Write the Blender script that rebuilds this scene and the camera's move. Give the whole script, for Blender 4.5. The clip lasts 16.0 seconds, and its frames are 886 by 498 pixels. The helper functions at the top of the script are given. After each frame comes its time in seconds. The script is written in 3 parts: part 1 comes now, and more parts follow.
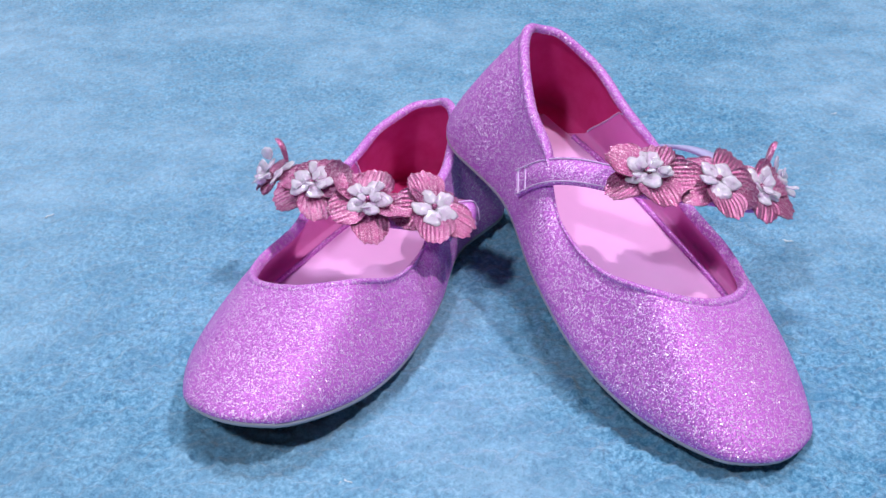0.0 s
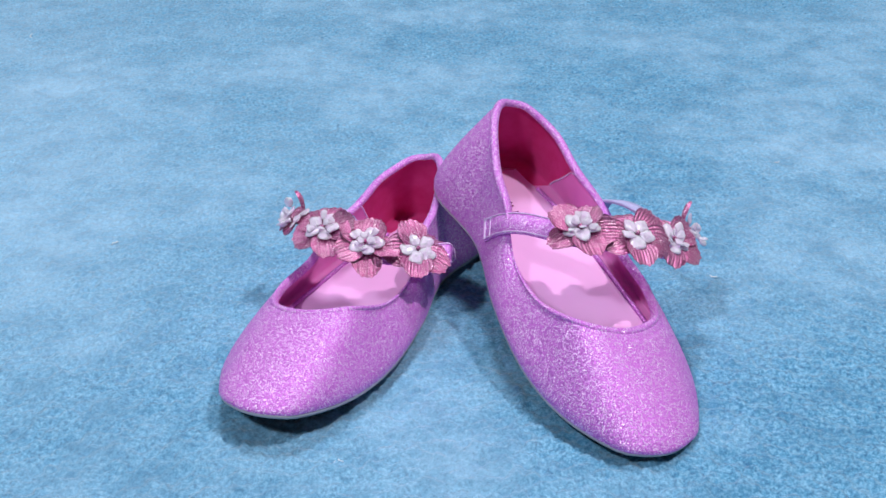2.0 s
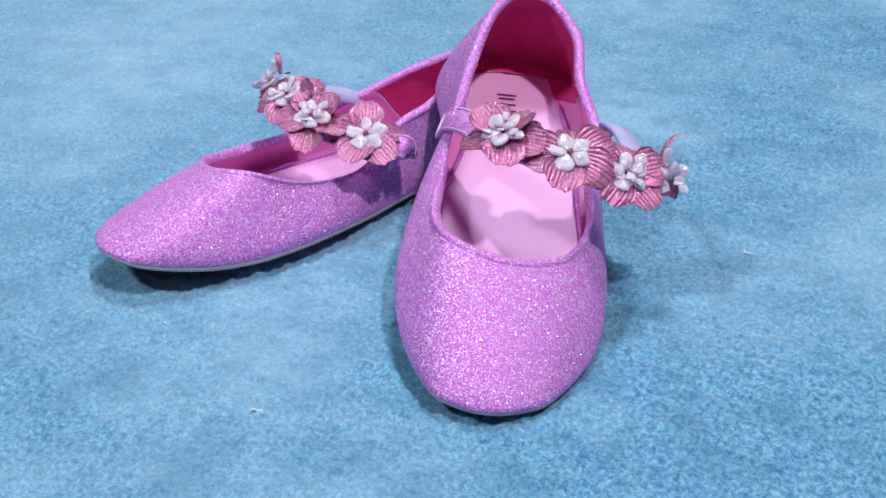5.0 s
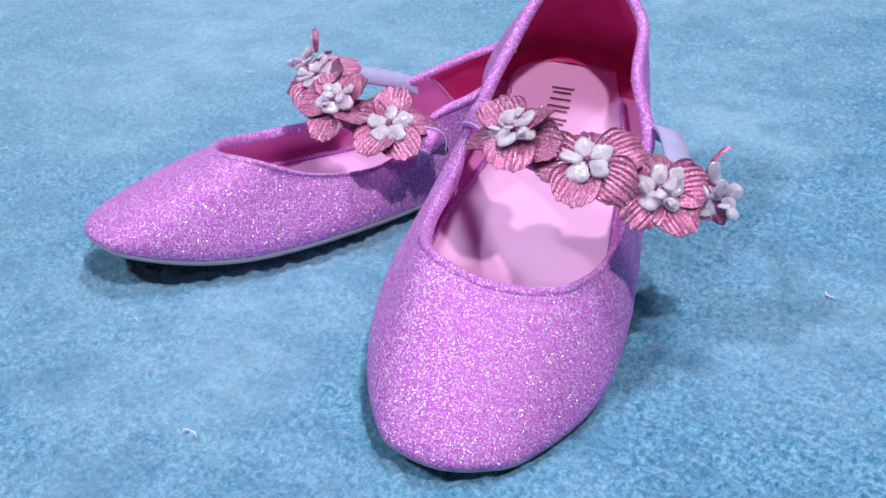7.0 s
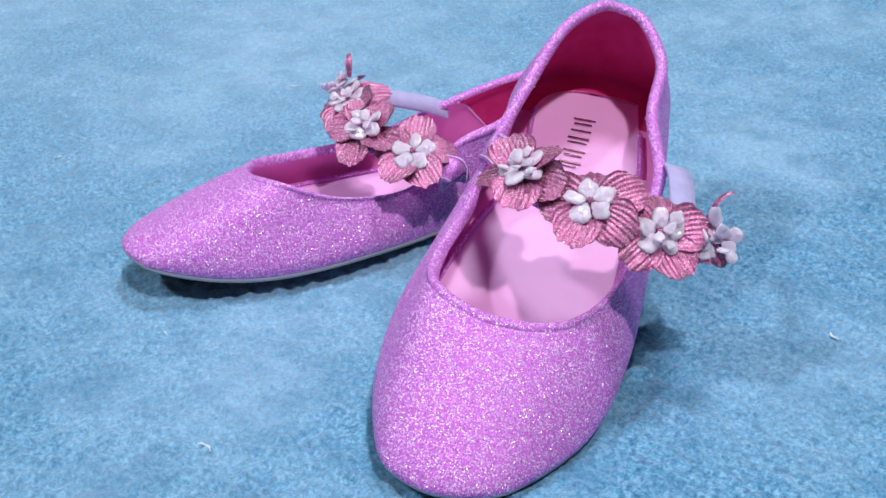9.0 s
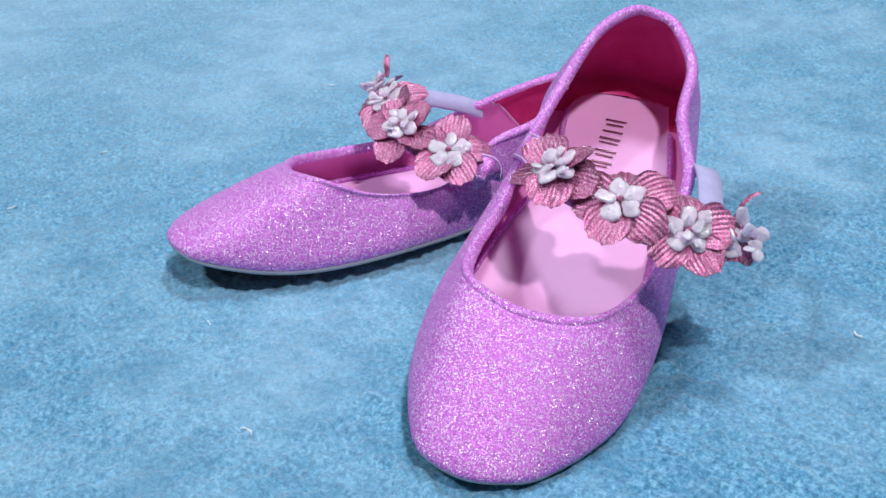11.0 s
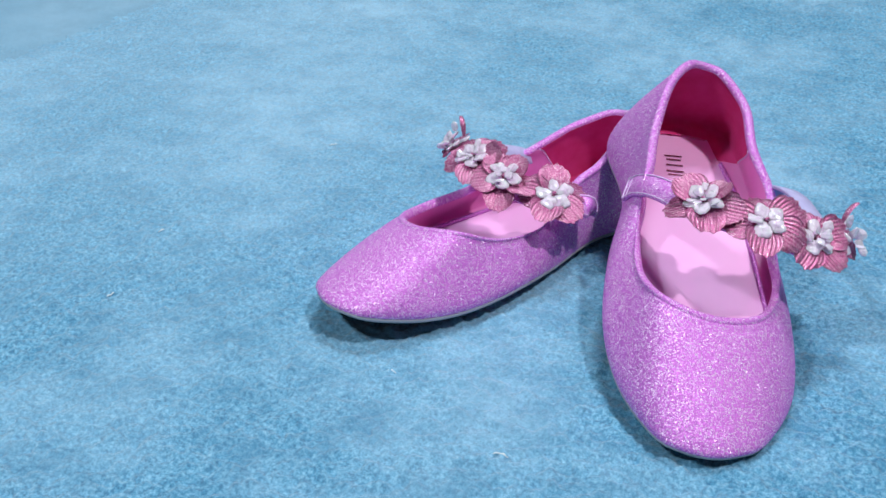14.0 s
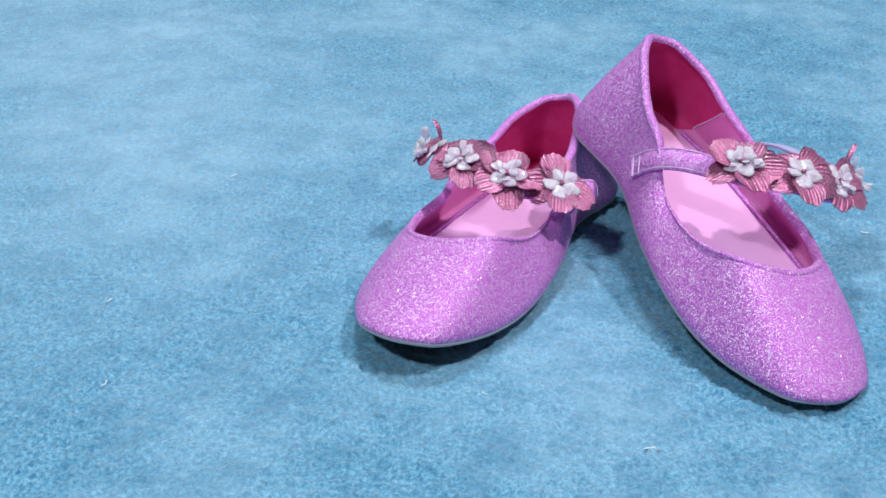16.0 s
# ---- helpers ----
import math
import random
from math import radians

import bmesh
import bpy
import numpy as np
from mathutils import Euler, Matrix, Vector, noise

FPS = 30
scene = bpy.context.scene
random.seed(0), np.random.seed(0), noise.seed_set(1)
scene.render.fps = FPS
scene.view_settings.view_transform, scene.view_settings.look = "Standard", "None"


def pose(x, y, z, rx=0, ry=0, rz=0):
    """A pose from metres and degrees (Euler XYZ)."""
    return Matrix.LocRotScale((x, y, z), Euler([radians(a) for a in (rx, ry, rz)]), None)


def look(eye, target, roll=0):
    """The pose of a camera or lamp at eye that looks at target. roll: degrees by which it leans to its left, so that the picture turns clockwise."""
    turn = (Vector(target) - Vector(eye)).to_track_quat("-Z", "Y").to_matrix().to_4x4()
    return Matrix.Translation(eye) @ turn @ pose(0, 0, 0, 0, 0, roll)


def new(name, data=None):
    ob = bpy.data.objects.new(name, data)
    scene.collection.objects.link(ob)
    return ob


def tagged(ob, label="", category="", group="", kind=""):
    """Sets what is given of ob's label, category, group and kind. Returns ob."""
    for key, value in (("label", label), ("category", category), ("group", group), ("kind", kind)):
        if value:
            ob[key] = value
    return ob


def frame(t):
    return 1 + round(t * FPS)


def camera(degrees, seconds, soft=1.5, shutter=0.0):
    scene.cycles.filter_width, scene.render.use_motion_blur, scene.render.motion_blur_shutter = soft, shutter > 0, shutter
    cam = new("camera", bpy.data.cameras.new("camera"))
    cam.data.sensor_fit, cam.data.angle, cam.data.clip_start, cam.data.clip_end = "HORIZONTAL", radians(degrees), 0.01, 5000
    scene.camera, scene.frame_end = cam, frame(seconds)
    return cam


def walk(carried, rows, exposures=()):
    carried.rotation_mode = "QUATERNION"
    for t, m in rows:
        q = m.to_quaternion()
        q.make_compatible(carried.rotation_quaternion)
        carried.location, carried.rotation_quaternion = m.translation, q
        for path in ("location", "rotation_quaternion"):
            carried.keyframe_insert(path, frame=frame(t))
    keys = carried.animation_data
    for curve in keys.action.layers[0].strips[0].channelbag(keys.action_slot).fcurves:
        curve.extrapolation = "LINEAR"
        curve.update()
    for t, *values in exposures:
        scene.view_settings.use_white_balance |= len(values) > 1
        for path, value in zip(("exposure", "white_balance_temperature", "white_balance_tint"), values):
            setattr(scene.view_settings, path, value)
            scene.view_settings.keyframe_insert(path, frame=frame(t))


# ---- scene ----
cam = camera(45.5, 16.0, soft=1.5)
PATH = [
    (0, (0.0174, 0.0141, 0.2172), (-0.0135, 1.7599, -0.7582), -0.52),
    (0.5, (0.0166, 0.0089, 0.223), (-0.0144, 1.7572, -0.7558), -0.7),
    (1, (0.0218, -0.0053, 0.2517), (-0.0104, 1.7395, -0.7414), -0.57),
    (1.5, (0.033, -0.0465, 0.271), (-0.0103, 1.7019, -0.717), -0.54),
    (2, (0.0452, -0.0667, 0.2823), (-0.0593, 1.6792, -0.7035), -0.62),
    (2.5, (0.0895, -0.085, 0.294), (-0.1142, 1.6535, -0.6941), -0.69),
    (3, (0.1277, -0.0932, 0.2958), (-0.1822, 1.6279, -0.6967), -0.77),
    (3.5, (0.1627, -0.0777, 0.2882), (-0.291, 1.6081, -0.7005), -0.61),
    (4, (0.1967, -0.0482, 0.2695), (-0.4128, 1.5833, -0.7174), -1.06),
    (4.2, (0.2081, -0.0336, 0.2569), (-0.4548, 1.5763, -0.7265), -1.07),
    (6.3, (0.2453, 0.0976, 0.192), (-0.8421, 1.4351, -0.8224), -2.76),
    (6.5, (0.2497, 0.1012, 0.1913), (-0.861, 1.4282, -0.8105), -3.28),
    (7, (0.2577, 0.1087, 0.1947), (-0.9058, 1.3864, -0.8133), -2.73),
    (7.5, (0.2627, 0.1151, 0.197), (-0.9326, 1.3576, -0.8182), -2.77),
    (8, (0.2717, 0.1186, 0.2064), (-0.9525, 1.3288, -0.816), -2.62),
    (8.5, (0.2737, 0.1181, 0.2117), (-0.9653, 1.314, -0.8098), -2.76),
    (10.8, (0.2818, 0.1158, 0.2132), (-1.001, 1.2533, -0.8082), -3.23),
    (11, (0.2817, 0.1088, 0.2173), (-1.0027, 1.2487, -0.7992), -3.15),
    (11.5, (0.2825, 0.09, 0.2274), (-0.9979, 1.2363, -0.7831), -3.11),
    (12, (0.283, 0.0718, 0.2278), (-0.9927, 1.2366, -0.773), -3.06),
    (12.5, (0.2696, 0.0487, 0.2372), (-0.9674, 1.2599, -0.759), -2.32),
    (13, (0.2501, 0.0215, 0.2435), (-0.8951, 1.3252, -0.746), -1.77),
    (13.5, (0.2216, -0.0006, 0.2519), (-0.7888, 1.4055, -0.7419), -1.62),
    (14, (0.1753, -0.034, 0.2584), (-0.6873, 1.4658, -0.7368), -0.92),
    (14.5, (0.1459, -0.0533, 0.2619), (-0.5729, 1.517, -0.7366), -0.51),
    (15, (0.0975, -0.0647, 0.2614), (-0.4004, 1.5873, -0.7365), -0.41),
    (15.5, (0.0541, -0.067, 0.2549), (-0.2669, 1.6326, -0.7333), -0.1),
    (16, (0.0057, -0.0643, 0.2464), (-0.1974, 1.6579, -0.7352), 0.21),
]
walk(cam, [(t, look(eye, target, roll)) for t, eye, target, roll in PATH],
     exposures=[(0, 0, 6330, 13), (3.5, 0, 6330, 4), (8, 0, 6330, 11), (11, 0, 6330, 3), (16, 0, 6330, 0)])

# ---- world and light ----
world = bpy.data.worlds.new("room_air")
scene.world = world
world.use_nodes = True
world.node_tree.nodes["Background"].inputs[0].default_value = (0.75, 0.82, 0.9, 1)
world.node_tree.nodes["Background"].inputs[1].default_value = 0.02


def lamp(name, at, target, size, power, colour):
    data = bpy.data.lights.new(name, "AREA")
    data.shape, data.size, data.energy, data.color = "DISK", size, power, colour
    ob = new(name, data)
    ob.matrix_world = look(at, target)
    return ob


lamp("ceiling_lamp_cool", (-1.05, -1.15, 2.4), (0.0, 0.36, 0), 0.24, 34, (0.85, 0.91, 1.0))
lamp("ceiling_lamp_warm", (1.1, 0.15, 2.4), (0.08, 0.36, 0), 0.14, 35, (0.97, 0.91, 0.96))
# added fill from behind that brightens the far carpet; no known fixture
lamp("added_back_fill", (-0.1, 1.25, 2.55), (0.0, 0.6, 0), 0.5, 36, (0.87, 0.91, 1.0))


# ---- materials ----
class Nodes:
    """A short way to write a node tree."""

    def __init__(self, name):
        self.mat = bpy.data.materials.new(name)
        self.mat.use_nodes = True
        self.tree = self.mat.node_tree
        self.bsdf = self.tree.nodes["Principled BSDF"]
        self.coord = self.add("ShaderNodeTexCoord").outputs["Object"]

    def add(self, kind, **values):
        n = self.tree.nodes.new(kind)
        for k, v in values.items():
            setattr(n, k, v)
        return n

    def link(self, a, b):
        self.tree.links.new(a, b)

    def noise(self, scale, detail=4, rough=0.6, coord=None):
        n = self.add("ShaderNodeTexNoise")
        n.inputs["Scale"].default_value, n.inputs["Detail"].default_value, n.inputs["Roughness"].default_value = scale, detail, rough
        self.link(coord or self.coord, n.inputs["Vector"])
        return n.outputs["Fac"]

    def cells(self, scale, feature="F1"):
        n = self.add("ShaderNodeTexVoronoi", feature=feature)
        n.inputs["Scale"].default_value = scale
        self.link(self.coord, n.inputs["Vector"])
        return n

    def ramp(self, fac, *stops):
        n = self.add("ShaderNodeValToRGB")
        el = n.color_ramp.elements
        while len(el) < len(stops):
            el.new(0.5)
        for e, (p, c) in zip(el, stops):
            e.position, e.color = p, (*c, 1)
        self.link(fac, n.inputs["Fac"])
        return n.outputs["Color"]

    def mix(self, fac, a, b, blend="MIX"):
        n = self.add("ShaderNodeMix", data_type="RGBA", blend_type=blend)
        for v, k in ((fac, 0), (a, 6), (b, 7)):
            if isinstance(v, (int, float)):
                n.inputs[k].default_value = v
            elif isinstance(v, tuple):
                n.inputs[k].default_value = (*v, 1)
            else:
                self.link(v, n.inputs[k])
        return n.outputs[2]

    def maths(self, op, a, b=0.0):
        n = self.add("ShaderNodeMath", operation=op)
        for v, k in ((a, 0), (b, 1)):
            if isinstance(v, (int, float)):
                n.inputs[k].default_value = v
            else:
                self.link(v, n.inputs[k])
        return n.outputs[0]

    def bump(self, height, strength, distance, normal=None):
        n = self.add("ShaderNodeBump")
        n.inputs["Strength"].default_value, n.inputs["Distance"].default_value = strength, distance
        self.link(height, n.inputs["Height"])
        if normal is not None:
            self.link(normal, n.inputs["Normal"])
        return n.outputs["Normal"]

    def set(self, **values):
        for k, v in values.items():
            socket = self.bsdf.inputs[k.replace("_", " ")]
            if isinstance(v, (int, float)):
                socket.default_value = v
            elif isinstance(v, tuple):
                socket.default_value = (*v, 1)
            else:
                self.link(v, socket)
        return self.mat


def facets(n, colour, tilt):
    """Normals that differ from flake to flake."""
    off = n.add("ShaderNodeVectorMath", operation="SUBTRACT")
    n.link(colour, off.inputs[0])
    off.inputs[1].default_value = (0.5, 0.5, 0.5)
    size = n.add("ShaderNodeVectorMath", operation="SCALE")
    n.link(off.outputs[0], size.inputs[0])
    size.inputs["Scale"].default_value = tilt
    geo = n.add("ShaderNodeNewGeometry")
    total = n.add("ShaderNodeVectorMath", operation="ADD")
    n.link(geo.outputs["Normal"], total.inputs[0])
    n.link(size.outputs[0], total.inputs[1])
    unit = n.add("ShaderNodeVectorMath", operation="NORMALIZE")
    n.link(total.outputs[0], unit.inputs[0])
    return unit.outputs[0]


def glitter_material(name, dark, mid, light, scale=2100, tilt=1.0, metal=0.25, rough=0.4, share=0.9, big=1500, sparse=0.9):
    """Fabric of fine tilted flakes, with fewer and larger bright ones strewn over it."""
    n = Nodes(name)
    v = n.cells(scale)
    sep = n.add("ShaderNodeSeparateColor")
    n.link(v.outputs["Color"], sep.inputs[0])
    flakes = n.ramp(sep.outputs[0], (0.0, dark), (0.35, mid), (share, mid), (share + 0.05, light))
    clouds = n.noise(70, 3)
    col = n.mix(n.ramp(clouds, (0.35, (0, 0, 0)), (0.7, (0.3, 0.3, 0.3))), flakes, mid)
    w = n.cells(big)
    coarse = n.add("ShaderNodeSeparateColor")
    n.link(w.outputs["Color"], coarse.inputs[0])
    n.bsdf.inputs["Specular IOR Level"].default_value = 0.35
    strewn = n.maths("MULTIPLY", n.maths("GREATER_THAN", coarse.outputs[2], sparse), n.maths("LESS_THAN", w.outputs["Distance"], 0.42))
    col = n.mix(strewn, col, light)
    mixed = n.mix(strewn, n.mix(0.4, v.outputs["Color"], (0.5, 0.5, 0.5)), w.outputs["Color"])
    normal = facets(n, mixed, tilt)
    shine = n.maths("GREATER_THAN", sep.outputs[1], 0.72)
    metallic = n.maths("MAXIMUM", n.maths("ADD", metal, n.maths("MULTIPLY", shine, 0.3)), n.maths("MULTIPLY", strewn, 0.45))
    return n.set(Base_Color=col, Metallic=metallic, Roughness=n.maths("SUBTRACT", rough, n.maths("MULTIPLY", strewn, rough - 0.36)), Normal=normal)


def carpet_material():
    n = Nodes("blue_carpet")
    big = n.noise(5.5, 5, 0.62)
    mid = n.noise(38, 5, 0.65)
    fine = n.noise(560, 5, 0.75)
    tips = n.noise(1100, 3, 0.7)
    base = n.ramp(fine, (0.36, (0.03, 0.14, 0.27)), (0.5, (0.105, 0.335, 0.53)), (0.64, (0.29, 0.56, 0.75)))
    worn = n.mix(n.ramp(big, (0.44, (0, 0, 0)), (0.66, (0.7, 0.7, 0.7))), base, (0.37, 0.59, 0.77))
    col = n.mix(n.ramp(mid, (0.35, (0.5, 0.5, 0.5)), (0.55, (0, 0, 0))), worn, (0.05, 0.2, 0.35))
    col = n.mix(n.ramp(tips, (0.33, (0.5, 0.5, 0.5)), (0.42, (0, 0, 0))), col, (0.02, 0.1, 0.2))
    col = n.mix(n.ramp(tips, (0.6, (0, 0, 0)), (0.7, (0.4, 0.4, 0.4))), col, (0.45, 0.66, 0.82))
    # the pile's pale sheen beside the shoes, put into the colour
    away = n.add("ShaderNodeVectorMath", operation="DISTANCE")
    n.link(n.coord, away.inputs[0])
    away.inputs[1].default_value = (-0.5, 0.55, 0)
    patch = n.maths("SUBTRACT", n.maths("MULTIPLY", n.noise(7, 4, 0.6), 0.9), n.maths("MULTIPLY", away.outputs["Value"], 1.1))
    painted_sheen = n.ramp(n.maths("ADD", patch, 0.7), (0.42, (0, 0, 0)), (1.05, (0.6, 0.6, 0.6)))
    col = n.mix(painted_sheen, col, n.mix(0.4, (0.4, 0.62, 0.8), col))
    normal = n.bump(n.maths("ADD", fine, n.maths("MULTIPLY", mid, 0.6)), 0.4, 0.0012)
    n.bsdf.inputs["Sheen Weight"].default_value = 0.5
    n.bsdf.inputs["Sheen Roughness"].default_value = 0.5
    return n.set(Base_Color=col, Roughness=0.92, Normal=normal)


def soft_material(name, a, b, scale=60, rough=0.5, bump=0.15, spec=0.4):
    n = Nodes(name)
    col = n.ramp(n.noise(scale, 4), (0.3, a), (0.7, b))
    grain = n.noise(1400, 3, 0.6)
    n.bsdf.inputs["Specular IOR Level"].default_value = spec
    return n.set(Base_Color=col, Roughness=rough, Normal=n.bump(grain, bump, 0.0006))


GLITTER = glitter_material("pink_glitter_fabric", (0.44, 0.1, 0.5), (0.72, 0.205, 0.735), (1.0, 0.78, 1.0), 3000, 1.0, 0.1, 0.55, 0.82, 2300, 0.81)
PIPING = glitter_material("violet_glitter_piping", (0.5, 0.12, 0.54), (0.64, 0.2, 0.66), (0.95, 0.65, 0.97), 2300)
PETAL = glitter_material("rose_foil_petal", (0.28, 0.04, 0.13), (0.47, 0.105, 0.26), (1.0, 0.72, 0.86), 5200, 0.65, 0.4, 0.36, 0.84, 4300, 0.86)
LINING = soft_material("pink_lining", (0.8, 0.22, 0.58), (0.88, 0.3, 0.66), 40, 0.42, 0.12)
HEEL_LINING = soft_material("heel_suede", (0.6, 0.03, 0.18), (0.68, 0.055, 0.26), 80, 0.8, 0.3, 0.2)
INSOLE = soft_material("pale_pink_insole", (0.88, 0.42, 0.77), (0.93, 0.48, 0.82), 25, 0.45, 0.08)
SOLE = soft_material("white_rubber", (0.46, 0.41, 0.45), (0.56, 0.5, 0.55), 30, 0.7, 0.1, 0.2)
# near-black brown: the shade under the soles, put into the tread's colour
TREAD = soft_material("shade_brown_rubber", (0.035, 0.02, 0.02), (0.06, 0.035, 0.03), 50, 0.7, 0.4)
STRAP_BACK = soft_material("lilac_velcro", (0.46, 0.42, 0.68), (0.54, 0.5, 0.76), 200, 0.85, 0.5)
THREAD = soft_material("pale_thread", (0.74, 0.5, 0.78), (0.84, 0.62, 0.88), 300, 0.6, 0.2)
PRINT = soft_material("dark_foil_print", (0.3, 0.16, 0.2), (0.42, 0.24, 0.3), 300, 0.25, 0.1)
PRINT.node_tree.nodes["Principled BSDF"].inputs["Metallic"].default_value = 0.9
SILVER = soft_material("pale_foil_print", (0.9, 0.75, 0.85), (0.97, 0.85, 0.92), 300, 0.3, 0.1)
LINT = soft_material("white_lint", (0.7, 0.75, 0.78), (0.82, 0.86, 0.88), 400, 0.9, 0.3)
# for the unseen walls and ceiling; kept dull to limit bounced light
WALL = soft_material("beige_paint", (0.26, 0.25, 0.24), (0.32, 0.31, 0.29), 3, 0.8, 0.1)
CARPET = carpet_material()


def bead_material():
    n = Nodes("frosted_crystal")
    n.bsdf.inputs["Transmission Weight"].default_value = 0.14
    n.bsdf.inputs["Subsurface Weight"].default_value = 0.8
    n.bsdf.inputs["Subsurface Radius"].default_value = (0.003, 0.0025, 0.003)
    n.bsdf.inputs["Subsurface Scale"].default_value = 1.0
    n.bsdf.inputs["IOR"].default_value = 1.45
    v = n.cells(650)
    col = n.ramp(n.noise(400, 2), (0.3, (0.95, 0.68, 0.94)), (0.7, (1.0, 0.82, 1.0)))
    return n.set(Base_Color=col, Roughness=n.maths("ADD", 0.05, n.maths("MULTIPLY", n.noise(900, 2), 0.2)), Normal=facets(n, v.outputs["Color"], 0.45))


BEAD = bead_material()


# ---- building helpers ----
def mesh_object(name, verts, faces, material, smooth=True):
    me = bpy.data.meshes.new(name)
    me.from_pydata([tuple(map(float, v)) for v in verts], [], faces)
    me.materials.append(material)
    if smooth:
        me.polygons.foreach_set("use_smooth", [True] * len(me.polygons))
    me.update()
    return new(name, me)


def part(name, geo, material, parent, label="", smooth=True):
    """One mesh under a thing or a part; geo holds world places."""
    verts, faces = geo
    home = np.array(parent.matrix_world.translation if parent.parent is None else parent.parent.matrix_world.translation)
    ob = mesh_object(name, np.asarray(verts) - home, faces, material, smooth)
    ob.parent = parent
    return tagged(ob, label) if label else ob


def merge(*geos):
    verts, faces, k = [], [], 0
    for v, f in geos:
        verts.append(np.asarray(v))
        faces += [tuple(i + k for i in q) for q in f]
        k += len(v)
    return np.concatenate(verts), faces


def grid(rows, closed=False, flip=False):
    """Quads over rows of points, each row equally long."""
    rows = np.asarray(rows)
    n, m = rows.shape[:2]
    faces = []
    for i in range(n - 1):
        for j in range(m if closed else m - 1):
            q = (i * m + j, i * m + (j + 1) % m, (i + 1) * m + (j + 1) % m, (i + 1) * m + j)
            faces.append(q[::-1] if flip else q)
    return rows.reshape(-1, 3), faces


def tube(path, radius, closed=True, sides=8):
    path = np.asarray(path, float)
    t = np.roll(path, -1, 0) - np.roll(path, 1, 0) if closed else np.gradient(path, axis=0)
    t /= np.linalg.norm(t, axis=1)[:, None] + 1e-12
    a = np.cross(t, (0.03, 0.05, 1.0))
    a /= np.linalg.norm(a, axis=1)[:, None] + 1e-12
    b = np.cross(t, a)
    ang = np.linspace(0, 2 * np.pi, sides, endpoint=False)
    r = np.broadcast_to(np.asarray(radius, float), (len(path),))
    ring = path[:, None] + r[:, None, None] * (np.cos(ang)[None, :, None] * a[:, None] + np.sin(ang)[None, :, None] * b[:, None])
    rows = np.concatenate([ring, ring[:1]]) if closed else ring
    v, f = grid(rows, closed=True)
    if not closed:
        f += [tuple(range(sides)), tuple(range(len(v) - 1, len(v) - sides - 1, -1))]
    return v, f


def loop_through(ctrl, n=12):
    """A smooth closed curve through its control points."""
    c = np.array(ctrl, float)
    m = len(c)
    u = np.linspace(0, 1, n, endpoint=False)[:, None]
    out = []
    for i in range(m):
        a, b, d, e = c[i - 1], c[i], c[(i + 1) % m], c[(i + 2) % m]
        out.append(0.5 * (2 * b + (d - a) * u + (2 * a - 5 * b + 4 * d - e) * u * u + (3 * b - a - 3 * d + e) * u ** 3))
    return np.concatenate(out)


def curve_through(ctrl, n=12):
    c = np.array(ctrl, float)
    c = np.concatenate([[2 * c[0] - c[1]], c, [2 * c[-1] - c[-2]]])
    u = np.linspace(0, 1, n, endpoint=False)[:, None]
    out = []
    for i in range(1, len(c) - 2):
        a, b, d, e = c[i - 1:i + 3]
        out.append(0.5 * (2 * b + (d - a) * u + (2 * a - 5 * b + 4 * d - e) * u * u + (3 * b - a - 3 * d + e) * u ** 3))
    return np.concatenate(out + [c[-2:-1]])


def by_length(path, count):
    """The path again, with its points at even steps."""
    d = np.concatenate([[0], np.cumsum(np.linalg.norm(np.diff(path, axis=0), axis=1))])
    s = np.linspace(0, d[-1], count)
    return np.stack([np.interp(s, d, path[:, k]) for k in range(path.shape[1])], 1)


# ---- the shoe's form, in its own frame: x to its side, y from heel to toe, z up from the sole ----
LENGTH, SPRING, TOE_X = 0.2018, 0.0094, 0.0049
SOLE_AT = [0.03, 0.12, 0.3, 0.5, 0.68, 0.83, 0.95, 0.985]
SOLE_HALF = [0.0219, 0.029, 0.0285, 0.0336, 0.0357, 0.0313, 0.0195, 0.0111]
SOLE_MID = [-0.0024, -0.0001, -0.0045, -0.0011, 0.0006, 0.0014, 0.0037, 0.0046]
HEEL_X = -0.007
RIM_HEEL, RIM_TOE, THROAT_X = 0.0081, 0.1525, 0.0028
RIM_AT = [0.03, 0.14, 0.3, 0.45, 0.6, 0.8, 0.95]
RIM_HALF = [0.0092, 0.0185, 0.0224, 0.0275, 0.0269, 0.0273, 0.0193]
RIM_MID = [-0.007, -0.007, -0.0043, -0.0063, -0.003, -0.0008, 0.002]
RIM_Z = [0.0468, 0.0474, 0.0438, 0.0368, 0.0304, 0.0226, 0.0245, 0.0311, 0.0323]
RIM_SKEW = [0.002, 0.004, 0.0018, 0.0043, -0.0005, 0.0009, 0.0031]
EDGE_OUT, RISE, DOME, FULL, BELLY = 0.0005, 0.156, 0.035, 0.162, 0.039
TOE_DOME, TOE_FULL = -0.027, -0.024      # the toe box is rounder than the sides
HEEL_COUNT = 16
INSET = 0.0088
STAND = {"left": (-0.0391, 0.314, 0.0031, -21.9486, 1.0581, 2.3526), "right": (0.0939, 0.3098, 0.006, 26.0277, -15.0497, -6.3784)}
WIDTH = {"left": 1.018, "right": 1.048}
LABELS = {"left": "pink glitter mary jane with flower strap, flat on carpet", "right": "pink glitter mary jane with flower strap, heel propped on its mate"}


def sole_lift(y):
    return SPRING * np.clip((y / LENGTH - 0.72) / 0.28, 0, None) ** 2


